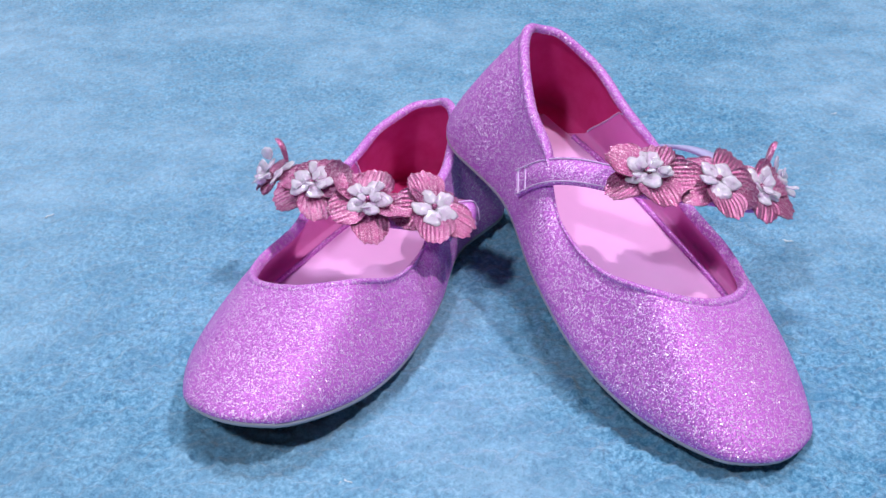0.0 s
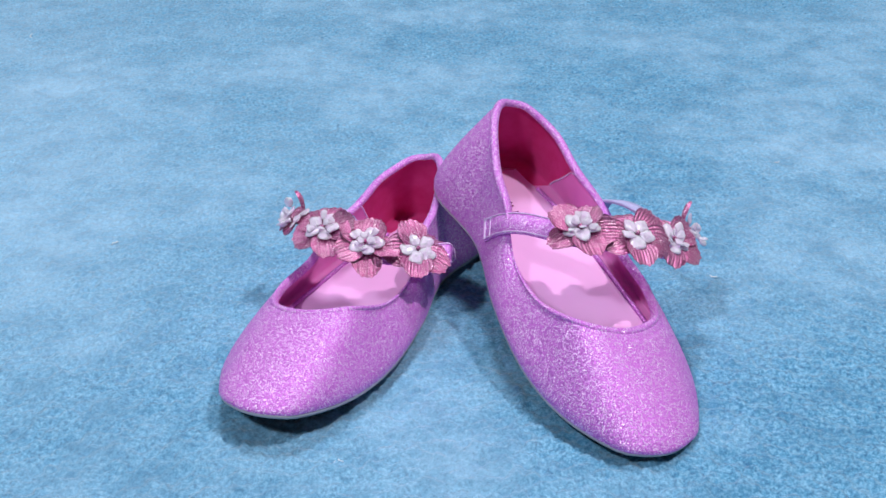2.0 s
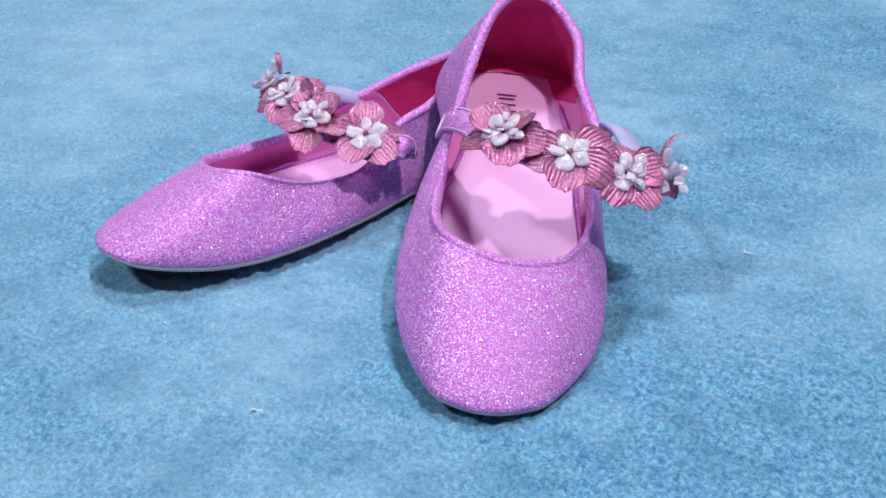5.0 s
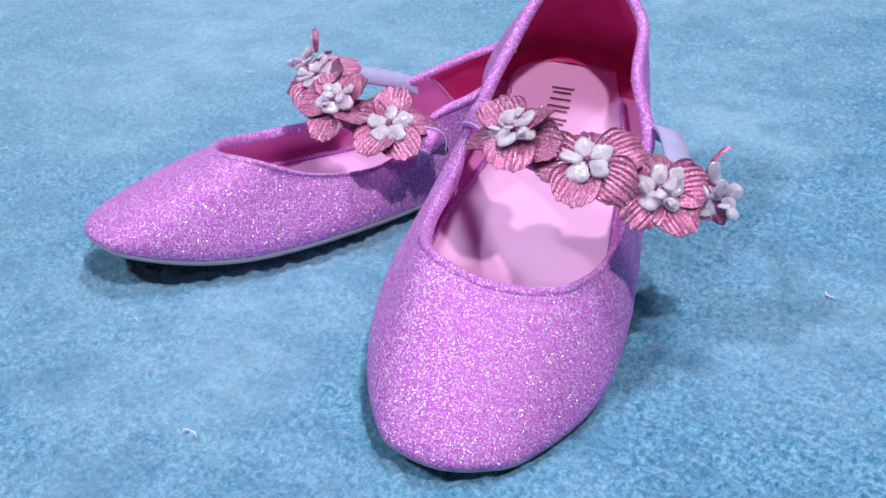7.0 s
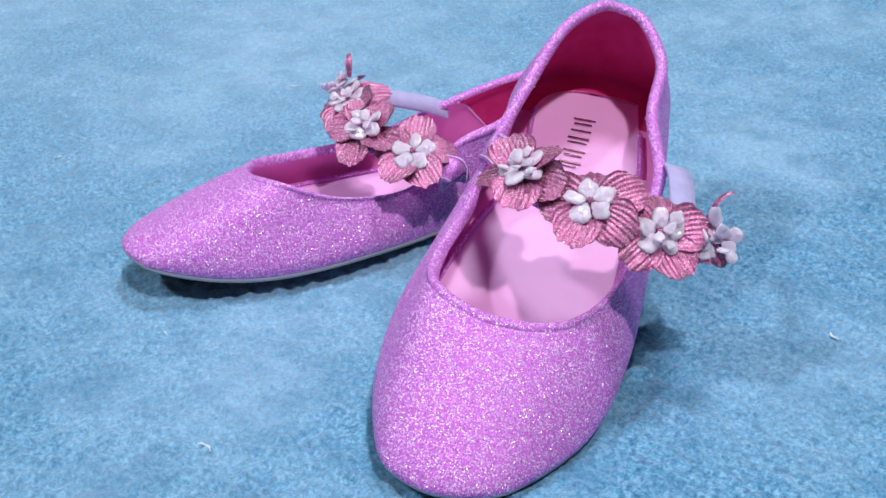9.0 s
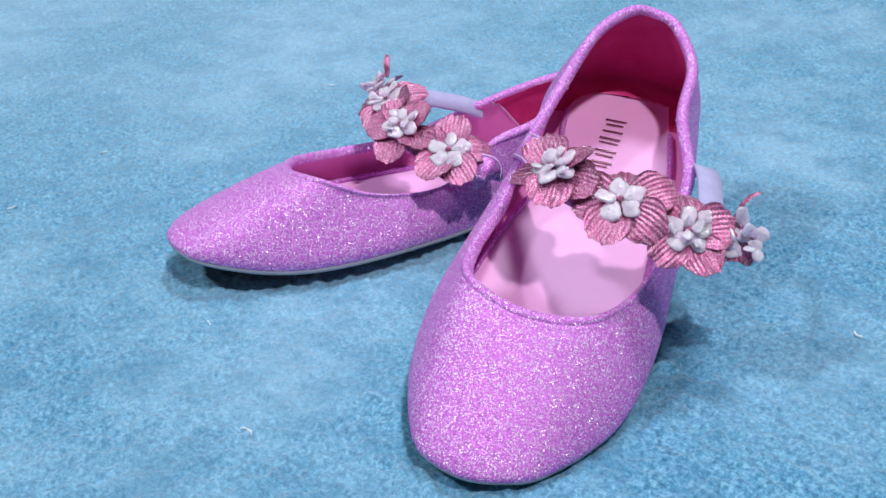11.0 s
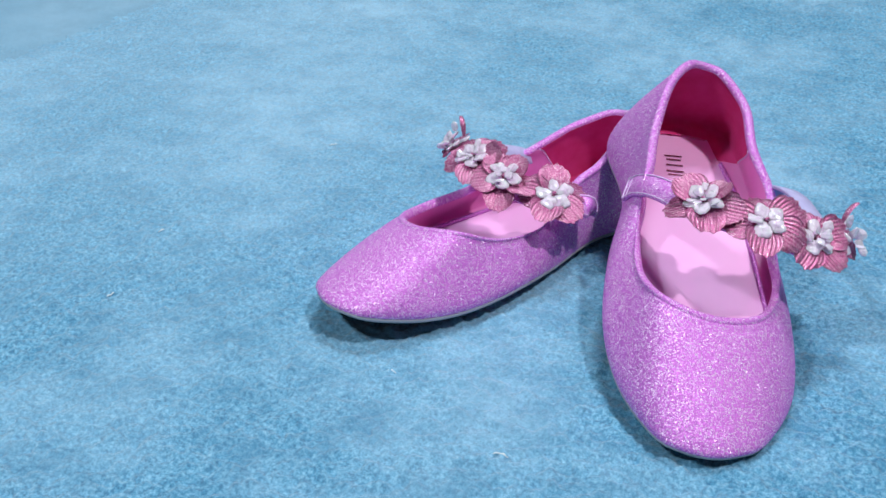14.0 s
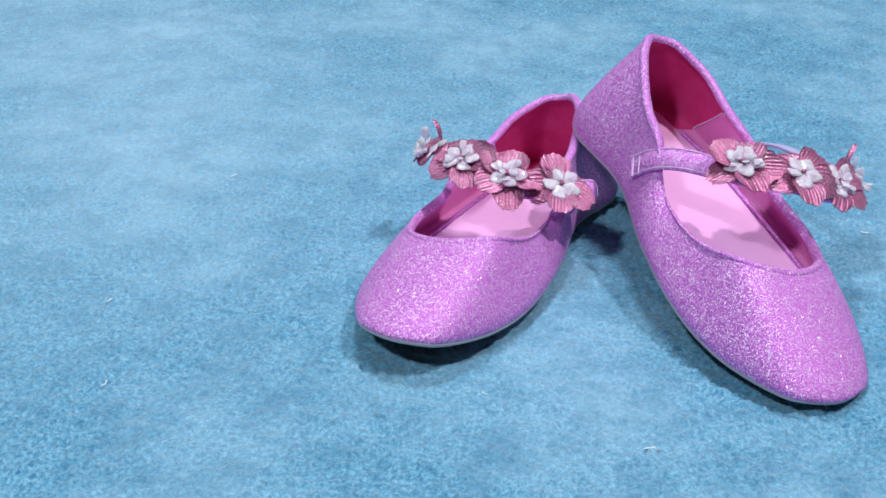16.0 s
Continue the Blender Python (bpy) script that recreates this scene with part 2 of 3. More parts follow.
def sides(ctrl_right, ctrl_left, start, end, count):
    """A closed loop split at heel and toe, evenly stepped along each side."""
    n = 12
    ring = loop_through([start, *ctrl_right, end, *ctrl_left[::-1]], n)
    half = (len(ctrl_right) + 1) * n
    a = by_length(ring[:half + 1], count)
    b = by_length(np.concatenate([ring[half:], ring[:1]])[::-1], count)
    return np.concatenate([a, b[-2:0:-1]])


COUNT = 61
sole_line = sides([(m + w, f * LENGTH, 0) for f, w, m in zip(SOLE_AT, SOLE_HALF, SOLE_MID)], [(m - w, f * LENGTH, 0) for f, w, m in zip(SOLE_AT, SOLE_HALF, SOLE_MID)],
                  (0, 0, 0), (TOE_X, LENGTH, 0), COUNT)
sole_line[:, 2] = sole_lift(sole_line[:, 1])
rim_y = [RIM_HEEL + f * (RIM_TOE - RIM_HEEL) for f in RIM_AT]
rim_line = sides([(m + w, y, z + e) for y, w, m, z, e in zip(rim_y, RIM_HALF, RIM_MID, RIM_Z[1:-1], RIM_SKEW)],
                 [(m - w, y, z - e) for y, w, m, z, e in zip(rim_y, RIM_HALF, RIM_MID, RIM_Z[1:-1], RIM_SKEW)],
                 (HEEL_X, RIM_HEEL, RIM_Z[0]), (THROAT_X, RIM_TOE, RIM_Z[-1]), COUNT)
WELT = 0.0052                                    # thickness of the white sole


def outward(line):
    t = np.roll(line, -1, 0) - np.roll(line, 1, 0)
    n = np.stack([t[:, 1], -t[:, 0], 0 * t[:, 0]], 1)
    n /= np.linalg.norm(n, axis=1)[:, None] + 1e-12
    mid = line.mean(0)
    return n * np.sign(((line - mid) * n).sum(1).mean())


def upper_rows(levels, inset=0.0):
    """Rings of the upper from the sole's edge to the rim."""
    out = outward(sole_line)
    s = sole_line + out * EDGE_OUT
    s[:, 2] += WELT - 0.0005
    r = rim_line
    h = (r[:, 2] - s[:, 2])[:, None]
    reach = np.linalg.norm((s - r)[:, :2], axis=1)[:, None]
    up = np.array((0, 0, 1.0))
    toe = np.clip((s[:, 1:2] / LENGTH - 0.7) / 0.3, 0, 1)
    p1 = s + out * (0.0015 + BELLY * reach) + up * (RISE * h + (DOME + TOE_DOME * toe) * np.minimum(reach, 0.045))
    p2 = r + (s - r) * (1, 1, 0) * (FULL + TOE_FULL * toe) - up * (0.22 * h * np.clip(1 - reach / 0.03, 0, 1))
    rows = []
    for t in levels:
        rows.append((1 - t) ** 3 * s + 3 * t * (1 - t) ** 2 * p1 + 3 * t * t * (1 - t) * p2 + t ** 3 * r)
    rows = np.array(rows)
    if inset:
        du = np.roll(rows, -1, 1) - np.roll(rows, 1, 1)
        dv = np.gradient(rows, axis=0)
        n = np.cross(du, dv)
        n /= np.linalg.norm(n, axis=2)[..., None] + 1e-12
        centre = np.array((0, 0.5 * LENGTH, 0.0))
        n *= np.sign(((rows - centre) * n).sum(2).mean())
        rows = rows - n * inset
    return rows


def put(side, points):
    """From the shoe's own frame into the room."""
    x, y, z, turn, pitch, roll = STAND[side]
    m = pose(x, y, z, 0, 0, 180 + turn) @ pose(0, 0, 0, pitch, 0, 0) @ pose(0, 0, 0, 0, roll, 0)
    m = np.array(m)
    q = np.asarray(points, float).copy()
    q[..., 1] -= 0.75 * LENGTH
    q[..., 0] *= WIDTH[side]
    if side == "left":
        q[..., 0] *= -1
    return q @ m[:3, :3].T + m[:3, 3]


# ---- the room ----
def slab(name, low, high, material, label=""):
    (a, b, c), (d, e, f) = low, high
    v = [(x, y, z) for x in (a, d) for y in (b, e) for z in (c, f)]
    q = [(0, 1, 3, 2), (4, 6, 7, 5), (0, 4, 5, 1), (2, 3, 7, 6), (0, 2, 6, 4), (1, 5, 7, 3)]
    return tagged(mesh_object(name, v, q, material, False), label, kind="structure")


# ceiling and walls are unseen, added to enclose the scene and bounce light
slab("ceiling", (-3, -3, 2.6), (3, 5, 2.7), WALL, "plain beige ceiling out of view, added to close the room")
slab("wall_north", (-3, 5, 0), (3, 5.1, 2.6), WALL, "plain beige wall out of view, added to close the room")
slab("wall_south", (-3, -3.1, 0), (3, -3, 2.6), WALL, "plain beige wall out of view, added to close the room")
slab("wall_west", (-3.1, -3, 0), (-3, 5, 2.6), WALL, "plain beige wall out of view, added to close the room")
slab("wall_east", (3, -3, 0), (3.1, 5, 2.6), WALL, "plain beige wall out of view, added to close the room")
slab("floor", (-3, -3, -0.05), (3, 5, 0), CARPET, "blue short-pile carpet with worn lighter patches and painted-in pale sheen")


def carpet_pile(x0, x1, y0, y1, step):
    """The woolly top of the carpet round the shoes: tufts at two sizes."""
    rng = np.random.default_rng(7)
    nx, ny = int((x1 - x0) / step), int((y1 - y0) / step)
    kx, ky = np.meshgrid(np.fft.fftfreq(nx), np.fft.fftfreq(ny))

    def tufts(size, stretch=1.0):
        w = np.fft.fft2(rng.standard_normal((ny, nx)))
        f = np.exp(-2 * (np.pi * size) ** 2 * (kx ** 2 + (stretch * ky) ** 2))
        out = np.real(np.fft.ifft2(w * f))
        return out / out.std()

    h = 0.0013 + 0.0005 * tufts(0.6) + 0.00036 * tufts(1.2, 0.7) + 0.0002 * tufts(4.5)
    X, Y = np.meshgrid(np.linspace(x0, x1, nx), np.linspace(y0, y1, ny))
    v = np.stack([X + 0.00025 * tufts(0.6), Y + 0.00025 * tufts(0.6), np.clip(h, 0.0001, None)], -1).reshape(-1, 3)
    a = (np.arange(ny - 1)[:, None] * nx + np.arange(nx - 1)[None]).ravel()
    quads = np.stack([a, a + 1, a + nx + 1, a + nx], 1)
    count = len(quads)
    me = bpy.data.meshes.new("carpet_pile")
    me.vertices.add(len(v))
    me.vertices.foreach_set("co", v.ravel())
    me.loops.add(count * 4)
    me.loops.foreach_set("vertex_index", quads.ravel())
    me.polygons.add(count)
    me.polygons.foreach_set("loop_start", np.arange(count) * 4)
    me.polygons.foreach_set("loop_total", np.full(count, 4))
    me.polygons.foreach_set("use_smooth", np.ones(count, dtype=bool))
    me.update(calc_edges=True)
    me.materials.append(CARPET)
    return tagged(new("carpet_pile", me), "short woolly blue carpet pile on the floor", "carpet pile", kind="stuff")


carpet_pile(-0.46, 0.5, 0.06, 0.98, 0.00125)


# ---- the shoes ----
def build_shoe(side):
    P = lambda pts: put(side, pts)
    thing = new("girls_shoe")
    thing.location = Vector(STAND[side][:2] + (0.0,))
    bpy.context.view_layer.update()
    tagged(thing, LABELS[side], "shoe", "pair of glitter shoes")
    levels = np.concatenate([np.linspace(0, 0.8, 14), np.linspace(0.82, 1, 16)])
    skin = upper_rows(levels)
    away = np.linalg.norm(skin - skin[-1], axis=2)
    fold = np.exp(-((away - 0.0045) / 0.0011) ** 2) * np.clip((skin[..., 1] - 0.09) / 0.04, 0, 1)
    skin[..., 2] -= 0.0002 * fold
    v, f = grid(P(skin), closed=True)
    part("upper", (v, f), GLITTER, thing, "pink-violet glitter fabric upper")
    inner = upper_rows(np.linspace(0.12, 1, 14), 0.0016)
    # the edge of the fabric rolls over the rim to the lining
    last = upper_rows([0.94, 1.0])
    along = np.roll(rim_line, -1, 0) - np.roll(rim_line, 1, 0)
    onward = last[1] - last[0]
    onward /= np.linalg.norm(onward, axis=1)[:, None]
    face = np.cross(along, onward)
    face /= np.linalg.norm(face, axis=1)[:, None]
    face *= np.sign((face * outward(rim_line)).sum(1).mean())
    fat = 0.0021
    roll = np.array([rim_line - face * fat * 0.6 + fat * (math.cos(a) * face + math.sin(a) * onward) for a in np.linspace(-0.9, math.pi, 12)])
    inner[-1] = rim_line - face * 1.6 * fat
    inner[-2] = 0.5 * inner[-2] + 0.5 * (inner[-1] - onward * 0.003)
    deep = (INSET + 0.004 * np.clip(1 - sole_line[:, 1] / 0.05, 0, 1))[:, None]
    foot = sole_line - outward(sole_line) * deep
    foot[:, 2] += 0.0085
    inner = np.concatenate([[foot], inner])
    # the deep heel lining meets the paler front lining at slanted seams, further forward at the rim
    n = inner.shape[1]
    ends = np.interp(np.linspace(0, 1, len(inner)), (0, 0.25, 1), (HEEL_COUNT - 4, HEEL_COUNT - 3, HEEL_COUNT + 2.5))

    def across(row, start, end, count):
        u = np.linspace(start, end, count)
        low = np.floor(u).astype(int)
        w = (u - low)[:, None]
        return row[low % n] * (1 - w) + row[(low + 1) % n] * w

    heel = np.array([across(row, -e, e, 35) for row, e in zip(inner, ends)])
    front = np.array([across(row, e, n - e, 91) for row, e in zip(inner, ends)])
    part("lining", grid(P(front)), LINING, thing, "smooth pink lining")
    part("heel_lining", grid(P(heel)), HEEL_LINING, thing, "deep pink suede heel lining")
    for col in (0, -1):
        part("lining_seam", tube(P(front[2:, col]), 0.0005, False, 5), THREAD, thing)
    part("rim_binding", grid(P(roll), closed=True), GLITTER, thing, "rolled glitter edge")
    # sole
    out = outward(sole_line)
    low = sole_line - out * 0.003 + (0, 0, 0.0022)
    rings = [low, sole_line - out * 0.0006 + (0, 0, 0.0023), sole_line + out * 0.0002 + (0, 0, 0.0031), sole_line + out * 0.0004 + (0, 0, WELT - 0.0006), sole_line - out * 0.003 + (0, 0, WELT)]
    v, f = grid(P(np.array(rings)), closed=True)
    m = len(sole_line)
    for i in range(COUNT - 1):
        a, b, c, d = i, i + 1, (m - i - 1) % m, (m - i) % m
        f.append(tuple(dict.fromkeys((a, b, c, d))))
    part("outsole", (v, [q for q in f if len(q) > 2]), SOLE, thing, "thin off-white rubber sole")
    # the tread set back under it, its dark colour standing in for the gap's shade
    tread = [sole_line - out * 0.006, sole_line - out * 0.0042 + (0, 0, 0.0006), sole_line - out * 0.0028 + (0, 0, 0.0024)]
    tv, tf = grid(P(np.array(tread)), closed=True)
    for i in range(COUNT - 1):
        tf.append(tuple(dict.fromkeys((i, i + 1, (m - i - 1) % m, (m - i) % m))))
    part("tread", (tv, [q for q in tf if len(q) > 2]), TREAD, thing, "rubber tread, coloured dark brown for the shade under the sole")
    # insole
    inside = sole_line - out * (deep - 0.0008)
    inside[:, 2] += 0.0075
    rows = []
    for i in range(1, COUNT - 1):
        a, b = inside[i], inside[m - i]
        u = np.linspace(0, 1, 9)[:, None]
        row = a + (b - a) * u
        row[:, 2] += 0.0011 * (2 * u[:, 0] - 1) ** 2
        rows.append(row)
    insole = part("insole", grid(P(np.array(rows))), INSOLE, thing, "pale pink leather insole with printed mark")
    for y, tall, wide in ((0.0285, 0.008, 0.0007), (0.0312, 0.0065, 0.0008), (0.0352, 0.0075, 0.0007), (0.0395, 0.0078, 0.0008), (0.0420, 0.0070, 0.0006), (0.0468, 0.008, 0.0007), (0.0494, 0.0065, 0.0008), (0.0535, 0.0078, 0.0008), (0.0556, 0.005, 0.0006)):
        h = 0.0079
        v = [(x, y + w, h + z) for z in (0, 0.00025) for x, w in ((-tall / 2, -wide / 2), (tall / 2, -wide / 2), (tall / 2, wide / 2), (-tall / 2, wide / 2))]
        f = [(4, 5, 6, 7), (0, 1, 5, 4), (1, 2, 6, 5), (2, 3, 7, 6), (3, 0, 4, 7)]
        part("printed_bar", (P(np.array(v)), f), PRINT, insole, "dark foil printed bar", False)
    for edge in (inside[12:COUNT - 2], inside[COUNT + 2:m - 12]):
        part("insole_piping", tube(P(edge + (0, 0, 0.0018)), 0.0011, False), PIPING, thing, "glitter piping")
    return thing


SHOES = {s: build_shoe(s) for s in ("left", "right")}


# ---- straps and flowers ----
def unit(v):
    v = np.asarray(v, float)
    return v / np.linalg.norm(v)


def ribbon(points, normals, half, thick, n=10):
    c = curve_through(points, n)
    nn = curve_through(normals, n)
    nn /= np.linalg.norm(nn, axis=1)[:, None]
    t = np.gradient(c, axis=0)
    t /= np.linalg.norm(t, axis=1)[:, None]
    w = np.cross(t, nn)
    w /= np.linalg.norm(w, axis=1)[:, None]
    nn = np.cross(w, t)
    shape = [(-1, 0), (-0.93, 1), (0.93, 1), (1, 0), (0.93, -1), (-0.93, -1)]
    ring = np.stack([c + w * half * a + nn * thick * b for a, b in shape], 1)
    v, f = grid(ring, closed=True)
    f += [tuple(range(6)), tuple(range(len(v) - 1, len(v) - 7, -1))]
    return (v, f), c, w, nn


def petal(rng, length, width):
    """One pleated, cupped petal along +x: narrow at its foot, broad and softly notched at its edge, with a rolled rim."""
    nu, nv = 13, 43
    rows = []
    lift, droop, curl = rng.uniform(0.3, 0.5), rng.uniform(0.3, 0.55), rng.uniform(-0.12, 0.12)
    roll, notch, ridge = rng.uniform(-0.1, 0.12), rng.uniform(0.03, 0.1), rng.uniform(0.8, 1.2)
    for i in range(nu):
        u = i / (nu - 1)
        row = []
        for j in range(nv):
            v = 2 * j / (nv - 1) - 1
            half = 0.5 * width * (0.2 + 0.8 * math.sin(min(1.0, u * 1.05) * math.pi * 0.6) ** 0.9)
            tip = 1 - 0.3 * v * v - notch * math.exp(-(v / 0.2) ** 2) + 0.02 * math.cos(v * 19)
            x = length * u * tip
            y = half * v * (1 - 0.35 * max(0.0, u - 0.8) * abs(v))
            z = length * (lift * u - droop * u * u + roll * max(0.0, u - 0.75) * 2)
            z += ridge * 0.00017 * math.cos(v * 31) * math.sin(u * math.pi * 0.86) + width * 0.13 * v * v * u + curl * length * v * u
            row.append((x, y, z))
        rows.append(row)
    top = np.array(rows)
    v, f = grid(top)
    v2, f2 = grid(top - (0, 0, 0.0003), flip=True)
    return merge((v, f), (v2, f2))


def frame_of(centre, normal, spin):
    z = Vector(unit(normal))
    m = z.to_track_quat("Z", "Y").to_matrix().to_4x4()
    return np.array(Matrix.Translation(centre) @ m @ pose(0, 0, 0, 0, 0, spin))


def moved(geo, m):
    v, f = geo
    v = np.asarray(v, float)
    return v @ m[:3, :3].T + m[:3, 3], f


def bead(rng, size):
    bm = bmesh.new()
    bmesh.ops.create_icosphere(bm, subdivisions=1, radius=1)
    v = np.array([x.co for x in bm.verts])
    f = [tuple(x.index for x in q.verts) for q in bm.faces]
    bm.free()
    v = v * (1 + 0.05 * rng.standard_normal((len(v), 1))) * (size, size * 0.85, size * 0.6)
    return v, f


def crystal_petal(rng, length, width, thick):
    """A flat, uneven chip of frosted crystal along +x, with two or three soft lobes."""
    steps, levels = 14, 6
    wave, lobes, bend = rng.uniform(0, 6.28), rng.integers(2, 5), rng.uniform(0.0, 0.16)
    rows = []
    for i in range(levels + 1):
        p = math.pi * i / levels
        row = []
        for k in range(steps):
            a = 2 * math.pi * k / steps
            rad = math.sin(p) ** 0.6 * (1 + 0.13 * math.sin(lobes * a + wave) + 0.05 * rng.standard_normal())
            x = 0.5 * length * (1 + rad * math.cos(a))
            y = 0.5 * width * rad * math.sin(a) * (0.74 + 0.26 * x / length)
            z = 0.5 * thick * math.cos(p) * (1 + 0.12 * rng.standard_normal()) + bend * length * (x / length) ** 2
            row.append((x, y, z))
        rows.append(row)
    return grid(np.array(rows), closed=True)


def build_flower(parent, centre, normal, spin, radius, seed, petals=5, heart="rose"):
    """Foil petals round a heart of crystals: an open ring, a rose of two rings, or a close cluster of small drops."""
    rng = np.random.default_rng(seed)
    home = frame_of(centre, normal, spin)
    flower = None
    for k in range(petals):
        g = petal(rng, radius * rng.uniform(0.9, 1.12), radius * rng.uniform(0.86, 1.04))
        m = home @ np.array(pose(0, 0, 0.0005 * (k % 3), 0, 0, 360 / petals * k + rng.uniform(-8, 8)) @ pose(0, 0, 0, rng.uniform(-12, 12), rng.uniform(-16, 10), 0))
        if flower is None:
            flower = part("flower", moved(g, m), PETAL, parent, "rose foil flower with frosted crystal centre")
        else:
            part("petal", moved(g, m), PETAL, flower)

    def drop(away, high, turn, length, lean):
        m = home @ np.array(pose(0, 0, high, 0, 0, turn) @ pose(away, 0, 0, rng.uniform(-18, 18), lean, 0))
        part("crystal_petal", moved(crystal_petal(rng, length, length * rng.uniform(0.85, 1.08), length * 0.24), m), BEAD, flower)

    if heart == "cluster":
        for k in range(14):
            drop(0.0004 + 0.0044 * (k % 3) / 2, 0.002 + 0.0013 * (k % 4), 137.5 * k + rng.uniform(-15, 15), rng.uniform(0.0044, 0.006), rng.uniform(-60, 10))
        return flower
    for k in range(5):
        drop(0.0009, 0.0036, 72 * k + rng.uniform(-8, 8), rng.uniform(0.007, 0.0082), rng.uniform(-8, 8))
    for k in range(6 if heart == "rose" else 0):
        drop(0.0006 + 0.003 * (k % 2), 0.0052, 60 * k + 30 + rng.uniform(-20, 20), rng.uniform(0.0034, 0.0048), -rng.uniform(10, 35))
    part("bead_pin", moved(bead(rng, 0.0013), home @ np.array(pose(0, 0, 0.0046))), PETAL, flower)
    return flower


FLOWERS = {
    "right": [((0.081, 0.3381, 0.0635), (-0.1, -0.4, 0.91), 12, 0.0158), ((0.1046, 0.3406, 0.0594), (0.2, -0.4, 0.89), 34, 0.0168),
              ((0.1214, 0.3512, 0.0513), (0.5, -0.35, 0.79), 75, 0.0158), ((0.1306, 0.3639, 0.0468), (0.75, -0.2, 0.63), 20, 0.0095)],
    "left": [((0.0073, 0.3591, 0.0399), (0.25, -0.5, 0.83), 25, 0.0162), ((-0.0158, 0.3559, 0.0443), (0.05, -0.45, 0.89), 60, 0.0155),
             ((-0.0363, 0.3661, 0.046), (-0.12, -0.45, 0.88), 5, 0.016), ((-0.0522, 0.3766, 0.0449), (-0.6, -0.25, 0.76), 45, 0.0095)],
}
STRAP_START = {"right": [((0.0353, 0.3643, 0.05), (-0.5, -0.51, 0.585)), ((0.0473, 0.3576, 0.0565), (-0.42, -0.52, 0.66)), ((0.0592, 0.3509, 0.0599), (-0.3, -0.5, 0.78))],
               "left": [((0.024, 0.3665, 0.0305), (0.75, -0.45, 0.45)), ((0.0225, 0.3645, 0.0365), (0.5, -0.5, 0.7))]}
TAB = {"right": [(0.094, 0.399, 0.044), (0.098, 0.395, 0.050), (0.108, 0.383, 0.0535), (0.120, 0.367, 0.052)],
       "left": [(-0.030, 0.413, 0.030), (-0.034, 0.405, 0.0345), (-0.040, 0.394, 0.039), (-0.045, 0.383, 0.0425)]}
TAB_UP = {"right": (0.4, -0.1, 0.9), "left": (0.2, -0.55, 0.8)}
CURL = {"right": ((0.129, 0.366, 0.054), (0.35, 0.5, 0.0)), "left": ((-0.047, 0.3745, 0.053), (-0.3, 0.3, 0.0))}



def sewn(side, place, away=0.0013):
    """The nearest place on the shoe's upper, and its normal."""
    skin = put(side, upper_rows(np.linspace(0.3, 0.97, 28)))
    face = np.cross(np.roll(skin, -1, 1) - np.roll(skin, 1, 1), np.gradient(skin, axis=0))
    face /= np.linalg.norm(face, axis=2)[..., None] + 1e-12
    k = np.unravel_index(np.linalg.norm(skin - place, axis=2).argmin(), skin.shape[:2])
    n = face[k] * np.sign(face[k] @ (skin[k] - skin.reshape(-1, 3).mean(0)))
    return skin[k] + n * away, n


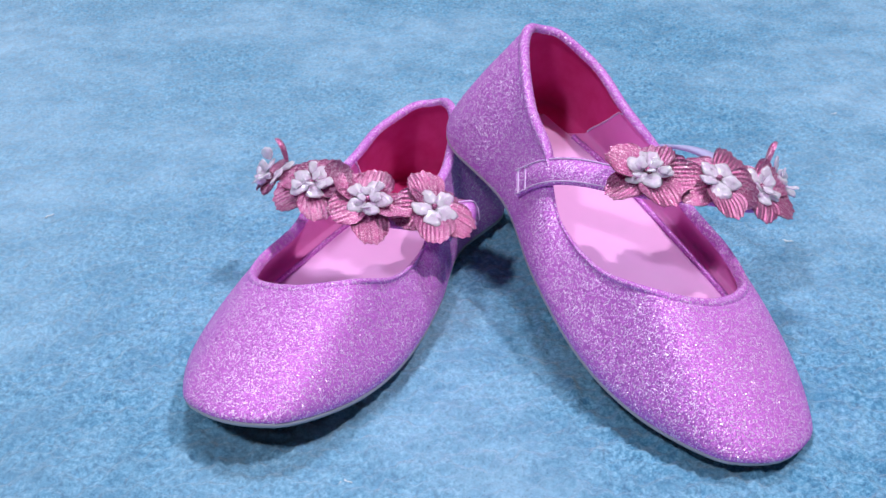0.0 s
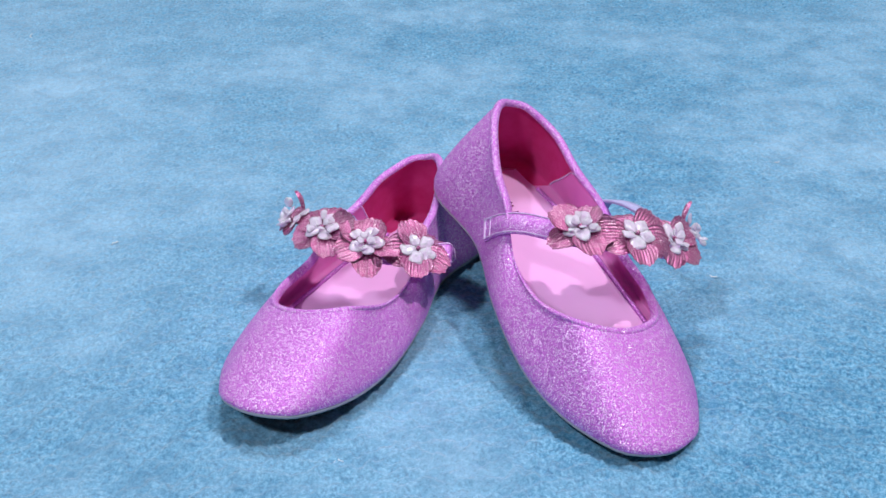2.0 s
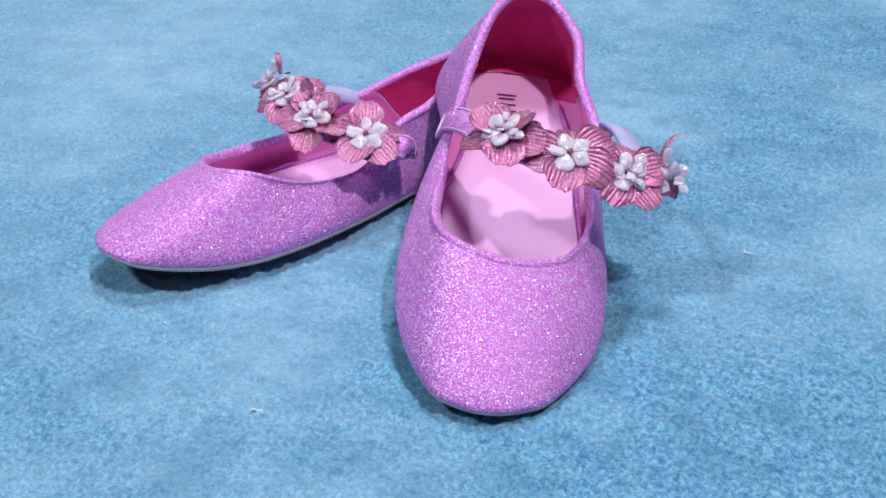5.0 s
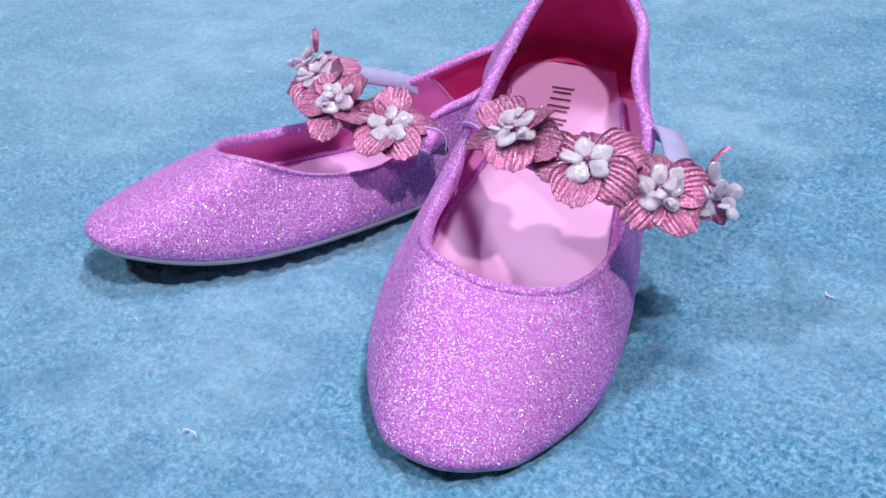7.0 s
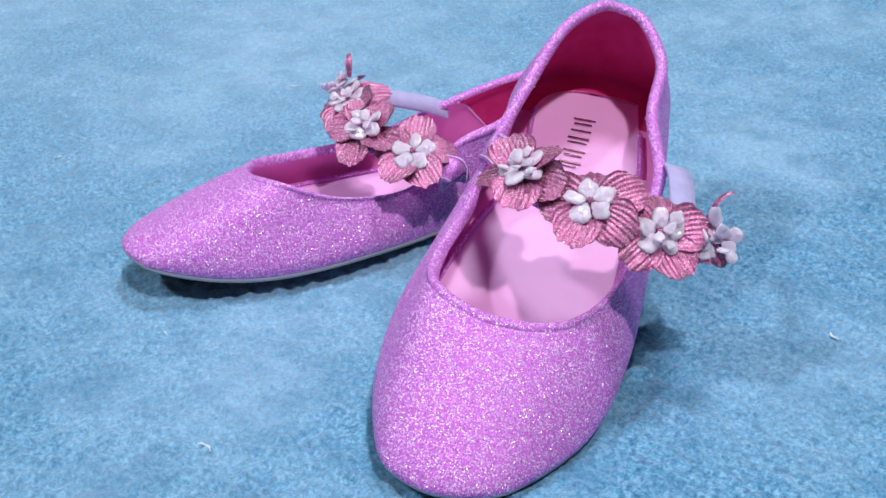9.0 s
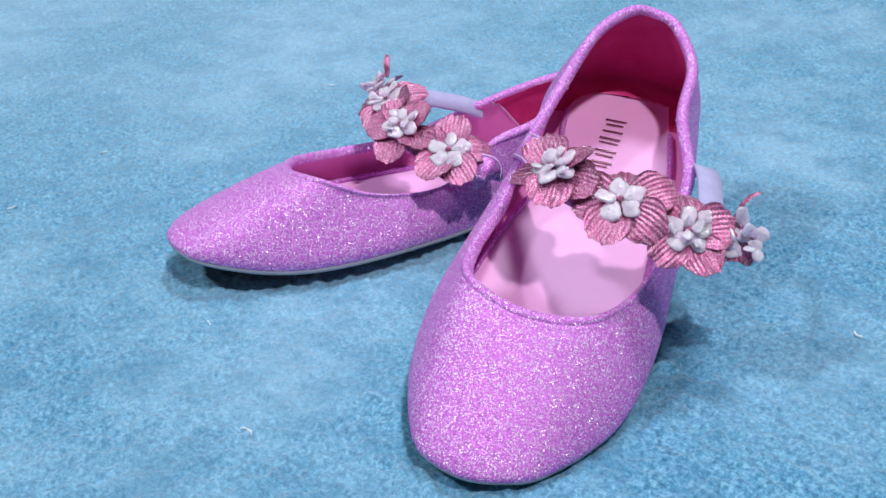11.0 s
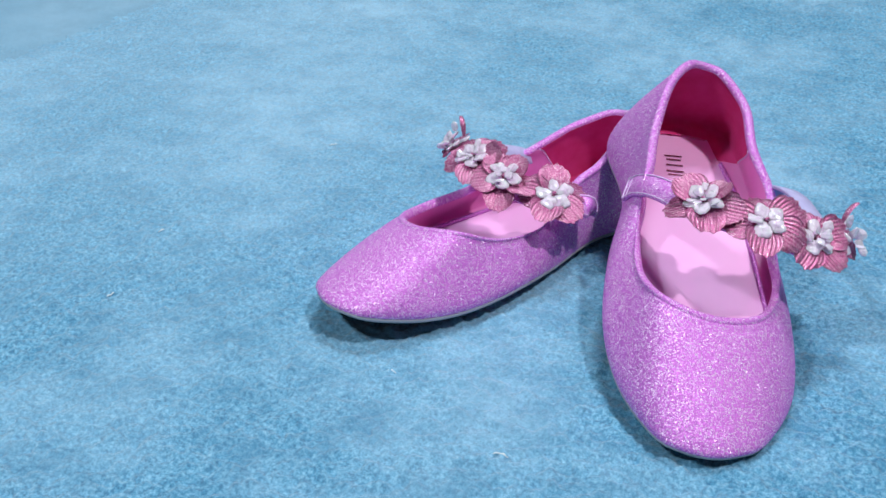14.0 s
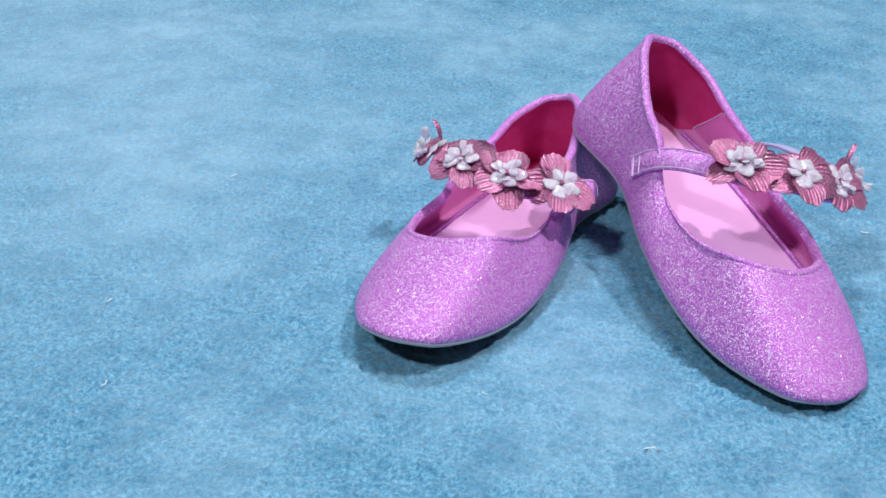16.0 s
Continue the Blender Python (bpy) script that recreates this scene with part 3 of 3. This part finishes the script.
for side, thing in SHOES.items():
    pts, nrm = zip(*STRAP_START[side])
    spot, out_of = sewn(side, np.array(pts[0]))
    pts, nrm = [spot, *pts[1:]], [out_of, *nrm[1:]]
    under = [np.array(c) - 0.004 * unit(n) for c, n, *_ in FLOWERS[side]]
    g, line, across, normal = ribbon([*pts, *under], [*nrm, *[n for _, n, *_ in FLOWERS[side]]], 0.0055, 0.0009)
    strap = part("strap", g, GLITTER, thing, "narrow glitter strap")
    # stitched border: two long seams and a box at the sewn end
    last = min(len(line) - 1, 10 * len(pts))
    for e in (-0.82, 0.82):
        part("stitching", tube(line[:last] + across[:last] * 0.0055 * e + normal[:last] * 0.001, 0.00028, False, 5), THREAD, strap, "pale sewing thread")
    for k in (1, 4):
        ends = np.array([line[k] + across[k] * 0.0055 * e + normal[k] * 0.001 for e in np.linspace(-0.9, 0.9, 5)])
        part("stitching", tube(ends, 0.0005 if k == 1 else 0.0003, False, 5), THREAD, strap, "pale sewing thread")
    # lilac fastening tab from the outer rim to the strap's end
    way = TAB[side]
    tab, *_ = ribbon(way, [TAB_UP[side]] * len(way), 0.0042, 0.0008)
    part("fastening_tab", tab, STRAP_BACK, strap, "pale lilac hook-and-loop tab")
    # a thin curled leaf that stands up at the strap's end
    base, lean = CURL[side]
    rows = []
    for u in np.linspace(0, 1, 12):
        turn = 2.6 * u ** 2.2
        c = np.array(base) + np.array(lean) * 0.010 * u + np.array((0, 0, 1)) * 0.008 * math.sin(1.9 * u) + unit(lean) * 0.003 * math.sin(turn) * u
        half = 0.0013 * math.sin(math.pi * (0.18 + 0.78 * u))
        w = unit(np.cross(lean, (0, 0, 1))) * half
        rows.append([c - w, c + (0, 0, 0.0004) - 0.0006 * unit(lean), c + w])
    part("curled_leaf", grid(np.array(rows)), PETAL, strap, "curled foil leaf")
    for k, (c, n, spin, r) in enumerate(FLOWERS[side]):
        heart = "cluster" if k == 3 else "ring" if (side, k) in (("right", 1), ("left", 0)) else "rose"
        build_flower(thing, c, n, spin, r, 10 * k + (side == "left"), 4 if k == 3 else 5, heart)


# ---- lint on the carpet ----
def build_lint(x, y, size, seed):
    rng = np.random.default_rng(seed)
    a = rng.random() * 6.28
    t = np.linspace(-1, 1, 7)
    path = np.stack([x + size * t * math.cos(a) - size * 0.4 * t * t * math.sin(a), y + size * t * math.sin(a) + size * 0.4 * t * t * math.cos(a), 0.0011 + 0.0006 * rng.random(7)], 1)
    v, f = tube(path, 0.00022 + 0.0004 * (1 - t ** 2) * rng.random(7), False, 5)
    tagged(mesh_object("lint", v, f, LINT), "tiny curl of white lint lying on blue carpet", "lint", "lint on the carpet")


for k, (x, y, size) in enumerate(((-0.182, 0.304, 0.0034), (0.045, 0.233, 0.003), (-0.161, 0.246, 0.0024), (0.22, 0.55, 0.002), (0.156, 0.407, 0.002), (-0.357, 0.787, 0.005), (-0.017, 0.257, 0.002), (-0.166, 0.431, 0.0022))):
    build_lint(x, y, size, k)
